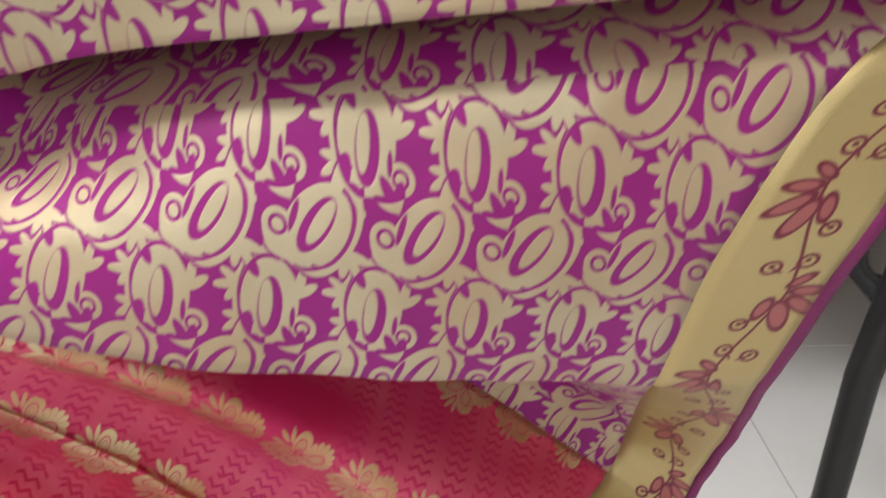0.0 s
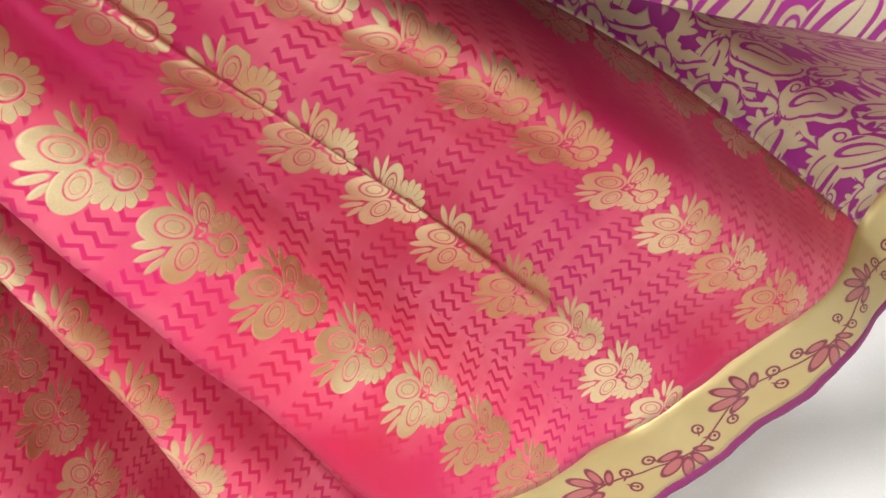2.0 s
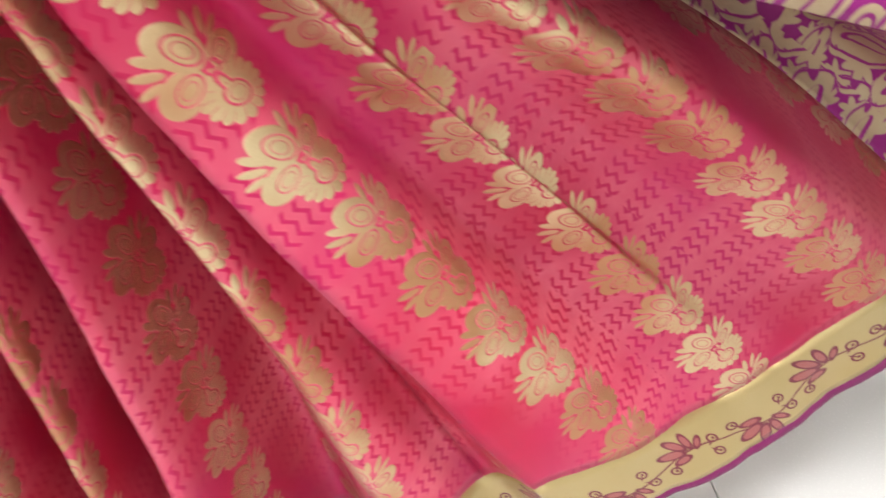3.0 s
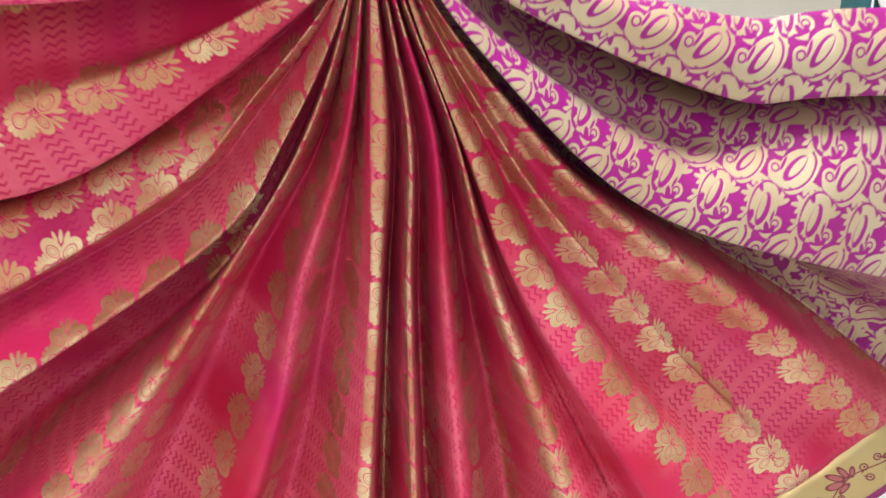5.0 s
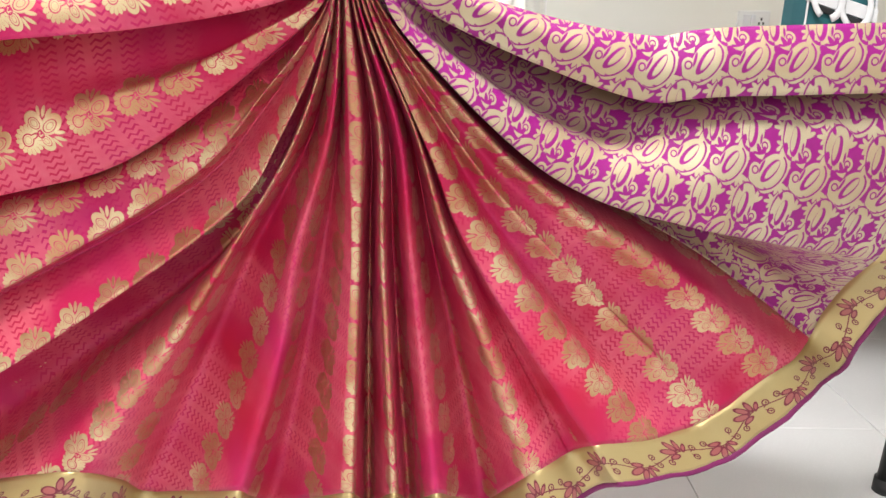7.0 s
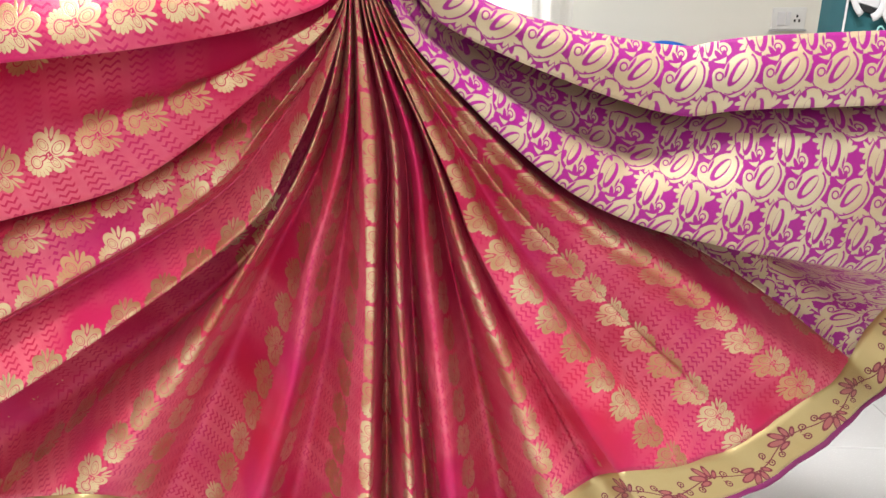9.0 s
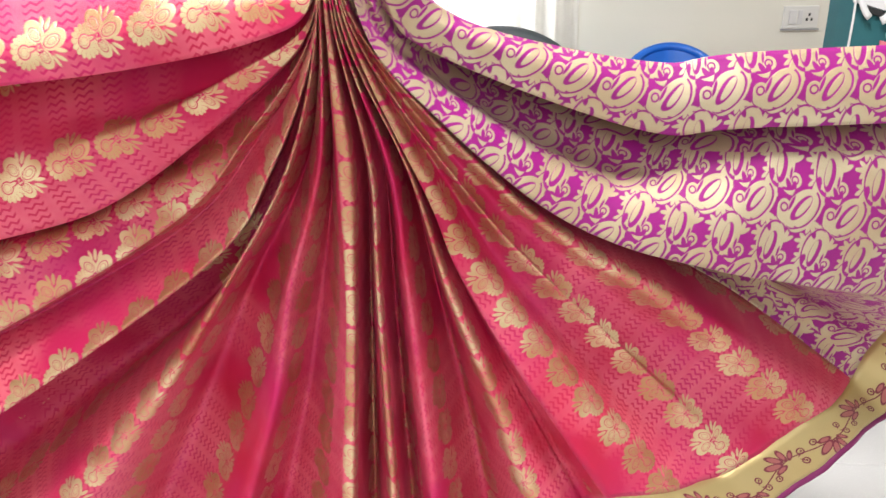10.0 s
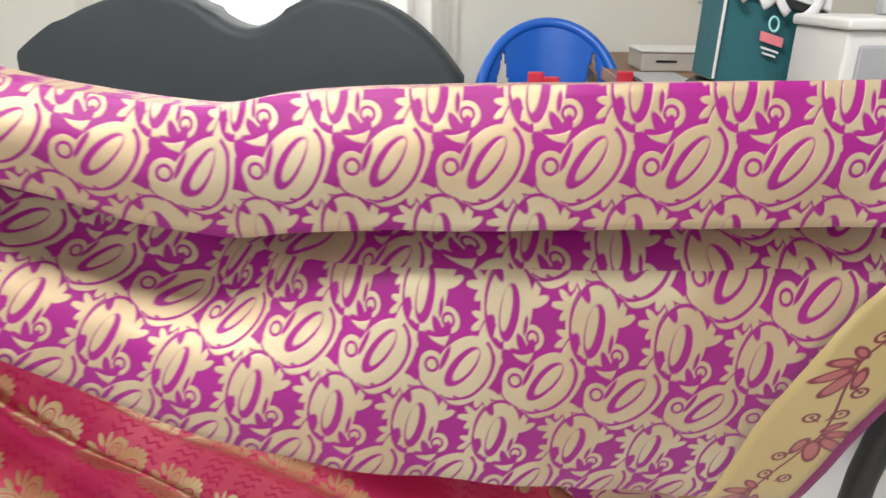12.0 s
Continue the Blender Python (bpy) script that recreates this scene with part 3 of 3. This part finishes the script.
def anchor_of(i):
    return min(anchors, key=lambda a: (abs(i + 0.5 - a), a))


def panel(name, i0, i1, j0, j1, mat, parent, label):
    """The piece of the sheet between two lines and two steps from the hem."""
    ids = {}
    verts, faces, weave, hem = [], [], [], []
    for i in range(i0, i1 + 1):
        for j in range(j0, j1 + 1):
            ids[i, j] = len(verts)
            verts.append(sheet[i, j])
    for i in range(i0, i1):
        a = anchor_of(i)
        start = FOLDS[a // ACROSS][1]
        for j in range(j0, j1):
            corners = ((i, j), (i + 1, j), (i + 1, j + 1), (i, j + 1))
            faces.append([ids[c] for c in corners])
            for p, q in corners:
                weave += [run[p, q] - run[a, q], sheet_v[a, q] + climb[p, q] - climb[a, q] - start]
                hem += [hem_run[p], sheet_v[p, q]]
    me = mesh_of(name, verts, faces, mat, True)
    for key, values in (("weave", weave), ("hem", hem)):
        me.uv_layers.new(name=key).data.foreach_set("uv", values)
    ob = under(new(name, me), parent)
    solid = ob.modifiers.new("thickness", "SOLIDIFY")
    solid.thickness, solid.offset = 0.0012, 0.0
    return tagged(ob, label=label)


saree = thing("saree", (0, -0.27, 0), "rose silk saree with gold motifs and violet paisley end", "saree")
H0, H1 = HEMROWS.index(SELVEDGE), len(HEMROWS) - 1
LAST = nl - 1
JOIN = 41
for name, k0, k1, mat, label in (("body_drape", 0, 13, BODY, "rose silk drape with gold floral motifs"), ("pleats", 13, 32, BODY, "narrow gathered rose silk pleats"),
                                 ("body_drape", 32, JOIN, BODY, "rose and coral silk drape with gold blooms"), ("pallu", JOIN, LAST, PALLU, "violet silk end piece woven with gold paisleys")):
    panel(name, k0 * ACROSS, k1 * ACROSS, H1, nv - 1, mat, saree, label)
panel("border", 0, LAST * ACROSS, H0, H1, BORDER, saree, "gold border with a wine red leafy vine")
panel("selvedge", 0, LAST * ACROSS, 0, H0, EDGING, saree, "narrow purple edging")

# ---- things behind and beside the cloth ----
def slab_profile(outline, y0, y1, bevel=0.02, segments=3):
    """A plate cut to an outline of (x, z) and given depth from y0 to y1."""
    bm = bmesh.new()
    face = bm.faces.new([bm.verts.new((x, y0, z)) for x, z in outline])
    made = bmesh.ops.extrude_face_region(bm, geom=[face])
    for v in made["geom"]:
        if isinstance(v, bmesh.types.BMVert):
            v.co.y = y1
    if bevel:
        rim = [e for e in bm.edges if abs(e.verts[0].co.y - e.verts[1].co.y) < 1e-6]
        bmesh.ops.bevel(bm, geom=rim, offset=bevel, segments=segments, affect="EDGES", profile=0.5)
    return bm


def joined(*pieces):
    """Several shapes as one mesh."""
    bm = bmesh.new()
    for p in pieces:
        me = bpy.data.meshes.new("piece")
        p.to_mesh(me)
        p.free()
        bm.from_mesh(me)
        bpy.data.meshes.remove(me)
    return bm


def at(name, bm, mat, parent, label="", smooth=False):
    return under(part(name, bm, mat, None, label, smooth), parent)


def curtain():
    c = thing("curtain", (0.0, 1.86, 0.0), "sheer white curtain hanging open over a window", "curtain")
    for x0, x1, phase in ((-0.95, -0.08, 0.0), (-0.07, 0.50, 1.7)):
        xs = np.linspace(x0, x1, 90)
        bm = bmesh.new()
        cols = []
        for x in xs:
            col = []
            for z in (0.12, 0.8, 1.5, 2.36):
                y = 1.865 + 0.022 * math.sin(x * 62 + phase + 0.5 * math.sin(z * 2)) + 0.008 * math.sin(x * 141 + z)
                col.append(bm.verts.new((x, y, z)))
            cols.append(col)
        for a, b in zip(cols, cols[1:]):
            for j in range(3):
                bm.faces.new((a[j], b[j], b[j + 1], a[j + 1]))
        at("curtain_panel", bm, SHEER, c, "gathered sheer white cloth", True)
    at("rod", tube([(-1.1, 1.865, 2.36), (0.65, 1.865, 2.36)], 0.012), WHITE, c)
    for x in (-1.05, 0.6):
        at("bracket", box((x - 0.012, 1.86, 2.345), (x + 0.012, 1.95, 2.375), 0.003), WHITE, c)


SHEER, sheer_bsdf = material("sheer_curtain", (0.86, 0.85, 0.83), 0.8)
sheer_bsdf.inputs["Transmission Weight"].default_value = 0.0
sheer_node = SHEER.node_tree.nodes.new("ShaderNodeBsdfTranslucent")
sheer_node.inputs[0].default_value = (0.92, 0.90, 0.88, 1)
sheer_mix = SHEER.node_tree.nodes.new("ShaderNodeMixShader")
sheer_mix.inputs[0].default_value = 0.6
link(SHEER, sheer_bsdf.outputs[0], sheer_mix.inputs[1])
link(SHEER, sheer_node.outputs[0], sheer_mix.inputs[2])
link(SHEER, sheer_mix.outputs[0], SHEER.node_tree.nodes["Material Output"].inputs[0])
curtain()


def settee():
    s = thing("settee", (0.0, 1.3, 0.0), "dark charcoal upholstered settee with a twin-humped back", "settee")
    xs = np.linspace(-0.86, 0.54, 57)
    top = []
    for x in xs:
        z = 1.045 + 0.05 * math.cos((x + 0.345) / 0.235 * math.pi) * (1 if -0.58 < x < 0.36 else 1)
        if x > 0.13:
            z = 1.095 - 0.245 * ((x - 0.13) / 0.41) ** 2.4
        if x < -0.345:
            z = 1.095 - 0.20 * ((-0.345 - x) / 0.52) ** 2.2
        top.append((x, z))
    outline = [(-0.86, 0.30)] + top + [(0.54, 0.30)]
    at("backrest", slab_profile(outline, 1.30, 1.46, 0.035, 4), LEATHERETTE, s, "charcoal padded back with two humps", True)
    at("seat", box((-0.86, 0.80, 0.26), (0.54, 1.31, 0.46), 0.05, 4), LEATHERETTE, s, "", True)
    for x in (-0.78, 0.46):
        for y in (0.87, 1.40):
            at("leg", box((x - 0.025, y - 0.025, 0.0), (x + 0.025, y + 0.025, 0.30), 0.004), BLACK, s)


settee()


def child_chair():
    c = thing("child_chair", (0.80, 1.3, 0.0), "blue plastic child's chair with a red castellated tray", "chair")
    # curved shell: an arch bent round the back, with an opening at each side
    bm = bmesh.new()
    n, m = 96, 36
    cx, cy = 0.80, 1.24
    rows = []
    for j in range(m + 1):
        row = []
        for i in range(n + 1):
            a = math.pi * i / n
            k = j / m
            wide = 0.225 - 0.02 * (1 - k)
            crest = 0.58 + (0.43 * math.sin(a) ** 0.55 if 0 < i < n else 0.0)
            z = 0.54 + (crest - 0.54) * k
            lean = 0.05 * max(0.0, (z - 0.6)) / 0.4
            row.append((cx - wide * math.cos(a), cy + 0.17 * math.sin(a) + lean, z))
        rows.append(row)
    verts = [[bm.verts.new(p) for p in row] for row in rows]
    for j in range(m):
        for i in range(n):
            p = [rows[j + b][i + a] for a, b in ((0, 0), (1, 0), (1, 1), (0, 1))]
            x = sum(q[0] for q in p) / 4 - cx
            z = sum(q[2] for q in p) / 4
            if not (abs(abs(x) - 0.142) < 0.046 * (1 - (z - 0.70) / 0.24) and 0.70 < z < 0.93):
                bm.faces.new([verts[j + b][i + a] for a, b in ((0, 0), (1, 0), (1, 1), (0, 1))])
    loose = [v for v in bm.verts if not v.link_faces]
    bmesh.ops.delete(bm, geom=loose, context="VERTS")
    shell = at("backrest", bm, BLUE, c, "glossy blue moulded shell with side openings", True)
    solid = shell.modifiers.new("thickness", "SOLIDIFY")
    solid.thickness = 0.008
    arc = [(cx - 0.225 * math.cos(a), cy + 0.17 * math.sin(a) + 0.05 * max(0.0, (0.58 + 0.43 * math.sin(a) ** 0.55 - 0.6)) / 0.4, 0.58 + 0.43 * math.sin(a) ** 0.55)
           for a in np.linspace(0.0, math.pi, 48)]
    at("rim", tube(arc, 0.016, 10), BLUE, c, "", True)
    at("seat", box((0.585, 1.02, 0.52), (1.015, 1.40, 0.56), 0.018, 3), BLUE, c, "", True)
    for x, y in ((0.62, 1.06), (0.98, 1.06), (0.62, 1.36), (0.98, 1.36)):
        at("leg", tube([(x, y, 0.53), (x + (x - 0.8) * 0.18, y + (y - 1.2) * 0.12, 0.0)], 0.022, 10), BLUE, c, "", True)
    # tray rim with raised teeth, curving round the front
    teeth = []
    for i in range(9):
        x = 0.655 + i * 0.0385
        high = (0.05, 0.035, 0.085, 0.075, 0.03, 0.03, 0.05, 0.045, 0.085)[i]
        y = 1.02 - 0.06 * math.sin(math.pi * i / 8)
        teeth.append(box((x - 0.0197, y - 0.012, 0.80), (x + 0.0197, y + 0.012, 0.83 + high), 0.003, 1))
    at("tray", joined(box((0.63, 0.95, 0.775), (0.985, 1.13, 0.80), 0.006), *teeth), RED, c, "red plastic tray with castle-like teeth")
    for x in (0.645, 0.97):
        at("tray_arm", tube([(x, 1.10, 0.785), (x, 1.16, 0.70), (x, 1.20, 0.55)], 0.012, 8), RED, c, "", True)


child_chair()


def desk():
    d = thing("desk", (1.5, 1.1, 0.0), "brown wooden desk with a pale worn front edge", "desk")
    at("desktop", box((0.97, 0.28, 0.855), (2.55, 1.93, 0.885), 0.006), WOOD, d)
    at("edge_strip", box((0.962, 0.28, 0.853), (0.9695, 1.93, 0.887), 0.002), CARDWOOD, d, "pale orange edge strip")
    for x in (1.02, 2.48):
        at("side_panel", box((x, 0.95, 0.0), (x + 0.025, 1.88, 0.855), 0.003), WOOD, d)
    at("back_panel", box((1.05, 1.83, 0.25), (2.47, 1.85, 0.855), 0.003), WOOD, d)


CARDWOOD = mottled("pale_wood_edge", (0.50, 0.30, 0.17), (0.42, 0.24, 0.13), 0.5, 22.0, 0.1)
desk()


def tote_bag():
    b = thing("tote_bag", (1.15, 0.70, 0.885), "teal shopping bag with white bands and looped handles", "bag")
    x0, x1, y0, y1, z0, z1 = 1.055, 1.25, 0.63, 0.77, 0.886, 1.17
    bm = bmesh.new()
    n = 8
    rings = []
    for k in range(n + 1):
        f = k / n
        z = z0 + (z1 - z0) * f
        inset = 0.012 * math.sin(f * 3.0) + 0.012 * f
        ring = []
        for x, y in ((x0, y0), ((x0 + x1) / 2, y0 - 0.006), (x1, y0), (x1 + 0.004, (y0 + y1) / 2), (x1, y1), ((x0 + x1) / 2, y1 + 0.006), (x0, y1), (x0 - 0.004, (y0 + y1) / 2)):
            cx, cy = (x0 + x1) / 2, (y0 + y1) / 2
            ring.append(bm.verts.new((cx + (x - cx) * (1 - inset), cy + (y - cy) * (1 - 2.5 * inset), z)))
        rings.append(ring)
    for r, q in zip(rings, rings[1:]):
        for j in range(8):
            bm.faces.new((r[j], r[(j + 1) % 8], q[(j + 1) % 8], q[j]))
    bm.faces.new(rings[0][::-1])
    bm.faces.new(rings[-1])
    at("sack", bm, TEAL, b, "teal woven sack")
    at("band", box((x0 - 0.002, y0 - 0.010, 1.075), (x1 + 0.004, y0 + 0.004, 1.112), 0.002), TAPE, b, "broad white band")
    # black strip modelled in place of the shade under the band
    at("shade_strip", box((x0 + 0.03, y0 - 0.011, 1.058), (x1, y0 - 0.001, 1.0725), 0.001), BLACK, b, "black strip standing in for shade under the band")
    for cx in (1.105, 1.185):
        arc = [(cx + 0.042 * math.sin(a) * (1 if a < math.pi else 1), y0 - 0.017 - 0.004 * math.cos(a), 1.105 - 0.062 * math.cos(a)) for a in np.linspace(0.35, 2 * math.pi - 0.35, 30)]
        at("handle", tube([(x, y, z) for x, y, z in arc], 0.0095, 8, False, 0.35), TAPE, b, "white looped webbing handle", True)
    at("piping", tube([(x1, y0 - 0.004, z0 + 0.003), (x1 + 0.002, y0 - 0.007, 1.03), (x1 - 0.002, y0, z1)], 0.004, 6), TAPE, b, "white edge piping")
    at("piping", tube([(x0, y0 - 0.004, z0 + 0.003), (x0 + 0.002, y0 - 0.007, 1.03), (x0 + 0.004, y0, z1)], 0.003, 6), TAPE, b, "white edge piping")
    ring = [(1.152 + 0.009 * math.cos(a), y0 - 0.0125, 1.022 + 0.013 * math.sin(a)) for a in np.linspace(0, 2 * math.pi, 18)[:-1]]
    at("emblem", tube(ring, 0.0022, 6, True), MINT, b, "small pale mint emblem")
    at("print", box((1.130, y0 - 0.0145, 0.985), (1.174, y0 - 0.0085, 1.003), 0.001), PINKTAG, b, "pink and white print")
    for k, w in ((0, 0.034), (1, 0.026)):
        at("print", box((1.152 - w / 2, y0 - 0.0140, 0.972 - k * 0.009), (1.152 + w / 2, y0 - 0.0085, 0.976 - k * 0.009), 0.0005), TAPE, b, "white print line")
    for child in b.children:
        for v in child.data.vertices:
            v.co.z += 0.30 * (x1 - v.co.x)


def pouch():
    p = thing("pouch", (1.13, 0.70, 0.885), "soft black cloth pouch under a leaning bag", "pouch")
    outline = [(1.035, 0.886), (1.23, 0.886), (1.222, 0.894), (1.18, 0.905), (1.10, 0.929), (1.065, 0.938), (1.042, 0.925)]
    at("sack", slab_profile(outline, 0.635, 0.77, 0.004, 2), BLACK, p, "", True)
    at("zip", tube([(1.06, 0.632, 0.915), (1.12, 0.630, 0.905), (1.17, 0.632, 0.895)], 0.002, 6), GREY, p, "dull grey zip")


tote_bag()
pouch()


def printer():
    p = thing("printer", (1.38, 0.48, 0.885), "white and grey box printer on the desk", "printer")
    at("body", box((1.185, 0.40, 0.886), (1.60, 0.60, 1.052), 0.006, 3), WHITE, p)
    at("front_panel", box((1.205, 0.394, 0.905), (1.58, 0.4005, 1.030), 0.004), GREY, p, "grey recessed front")
    at("lid", box((1.178, 0.390, 1.053), (1.61, 0.605, 1.072), 0.006, 3), WHITE, p, "white lid with a dark seam")
    at("hinge", box((1.295, 0.52, 1.073), (1.320, 0.55, 1.10), 0.004), GREY, p)
    at("tray", box((1.312, 0.56, 1.0725), (1.50, 0.575, 1.24), 0.004), WHITE, p, "upright white paper tray")


printer()


def carton():
    c = thing("carton", (1.06, 1.35, 0.885), "small pale carton with a dark slot", "carton")
    at("body", box((1.06, 1.28, 0.886), (1.26, 1.48, 0.94), 0.004), CARD, c)
    at("flap", box((1.055, 1.275, 0.9405), (1.27, 1.485, 0.9455), 0.001), WHITE, c, "white top flap")
    at("slot", box((1.10, 1.277, 0.912), (1.16, 1.2795, 0.918), 0.0005), BLACK, c)


carton()


def tablet():
    t = thing("tablet", (1.02, 1.05, 0.885), "thin dark tablet lying on the desk", "tablet")
    at("case", box((0.985, 0.93, 0.886), (1.13, 1.16, 0.898), 0.004), BLACK, t)
    at("screen", box((0.995, 0.94, 0.8985), (1.12, 1.15, 0.8995)), GREY, t, "dull grey screen")


tablet()


def switch_plate():
    s = thing("switch_plate", (1.47, 1.95, 1.115), "white wall switch plate with a socket", "switch")
    at("plate", box((1.395, 1.938, 1.068), (1.545, 1.9495, 1.162), 0.004), WHITE, s)
    at("plate_lip", box((1.388, 1.934, 1.060), (1.552, 1.9375, 1.0675), 0.001), GREY, s)
    at("rocker", box((1.418, 1.932, 1.085), (1.450, 1.9378, 1.145), 0.003), TAPE, s, "white rocker")
    at("rocker", box((1.456, 1.932, 1.085), (1.476, 1.9378, 1.145), 0.003), TAPE, s, "white rocker")
    for x, z in ((1.505, 1.125), (1.496, 1.105), (1.516, 1.105)):
        at("socket_hole", box((x - 0.004, 1.9365, z - 0.006), (x + 0.004, 1.9378, z + 0.006)), BLACK, s)


switch_plate()


def iron_stand():
    s = thing("iron_stand", (1.5, 0.08, 0.0), "black wrought iron stand with scrolls, on the tiled floor", "stand")
    for x in (1.112, 1.78):
        at("leg", tube([(x, 0.0, 0.03), (x + 0.004, 0.0, 0.30), (x + 0.016, 0.0, 0.50), (x + 0.045, 0.0, 0.68), (x + 0.10, 0.0, 1.00)], 0.019, 16), IRON, s, "", True)
        at("foot", tube([(x, 0.0, 0.0), (x, 0.0, 0.035)], 0.024, 16), BLACK, s, "black rubber foot", True)
        at("side_rail", tube([(x + 0.10, 0.0, 1.0), (x + 0.10, 0.16, 1.0)], 0.011, 10), IRON, s, "", True)
        at("back_leg", tube([(x + 0.42, 0.16, 0.0), (x + 0.25, 0.16, 0.6), (x + 0.10, 0.16, 1.0)], 0.014, 12), IRON, s, "", True)
    at("top_rail", tube([(1.18, 0.0, 1.01), (1.90, 0.0, 1.01)], 0.014, 12), IRON, s, "", True)
    at("top_rail", tube([(1.18, 0.16, 1.01), (1.90, 0.16, 1.01)], 0.014, 12), IRON, s, "", True)
    at("brace", tube([(1.10, 0.16, 0.665), (1.46, 0.16, 0.245)], 0.013, 10, False, 0.5), IRON, s, "flat diagonal bar", True)
    at("brace", tube([(1.205, 0.16, 0.71), (1.565, 0.16, 0.29)], 0.013, 10, False, 0.5), IRON, s, "flat diagonal bar", True)
    for k in range(3):
        cx, cz = 1.228 + 0.1 * k, 0.588 - 0.117 * k
        at("scroll", tube([(cx + 0.036 * math.cos(a), 0.16, cz + 0.046 * math.sin(a)) for a in np.linspace(0, 2 * math.pi, 22)[:-1]], 0.008, 8, True), IRON, s, "round iron scroll", True)


iron_stand()
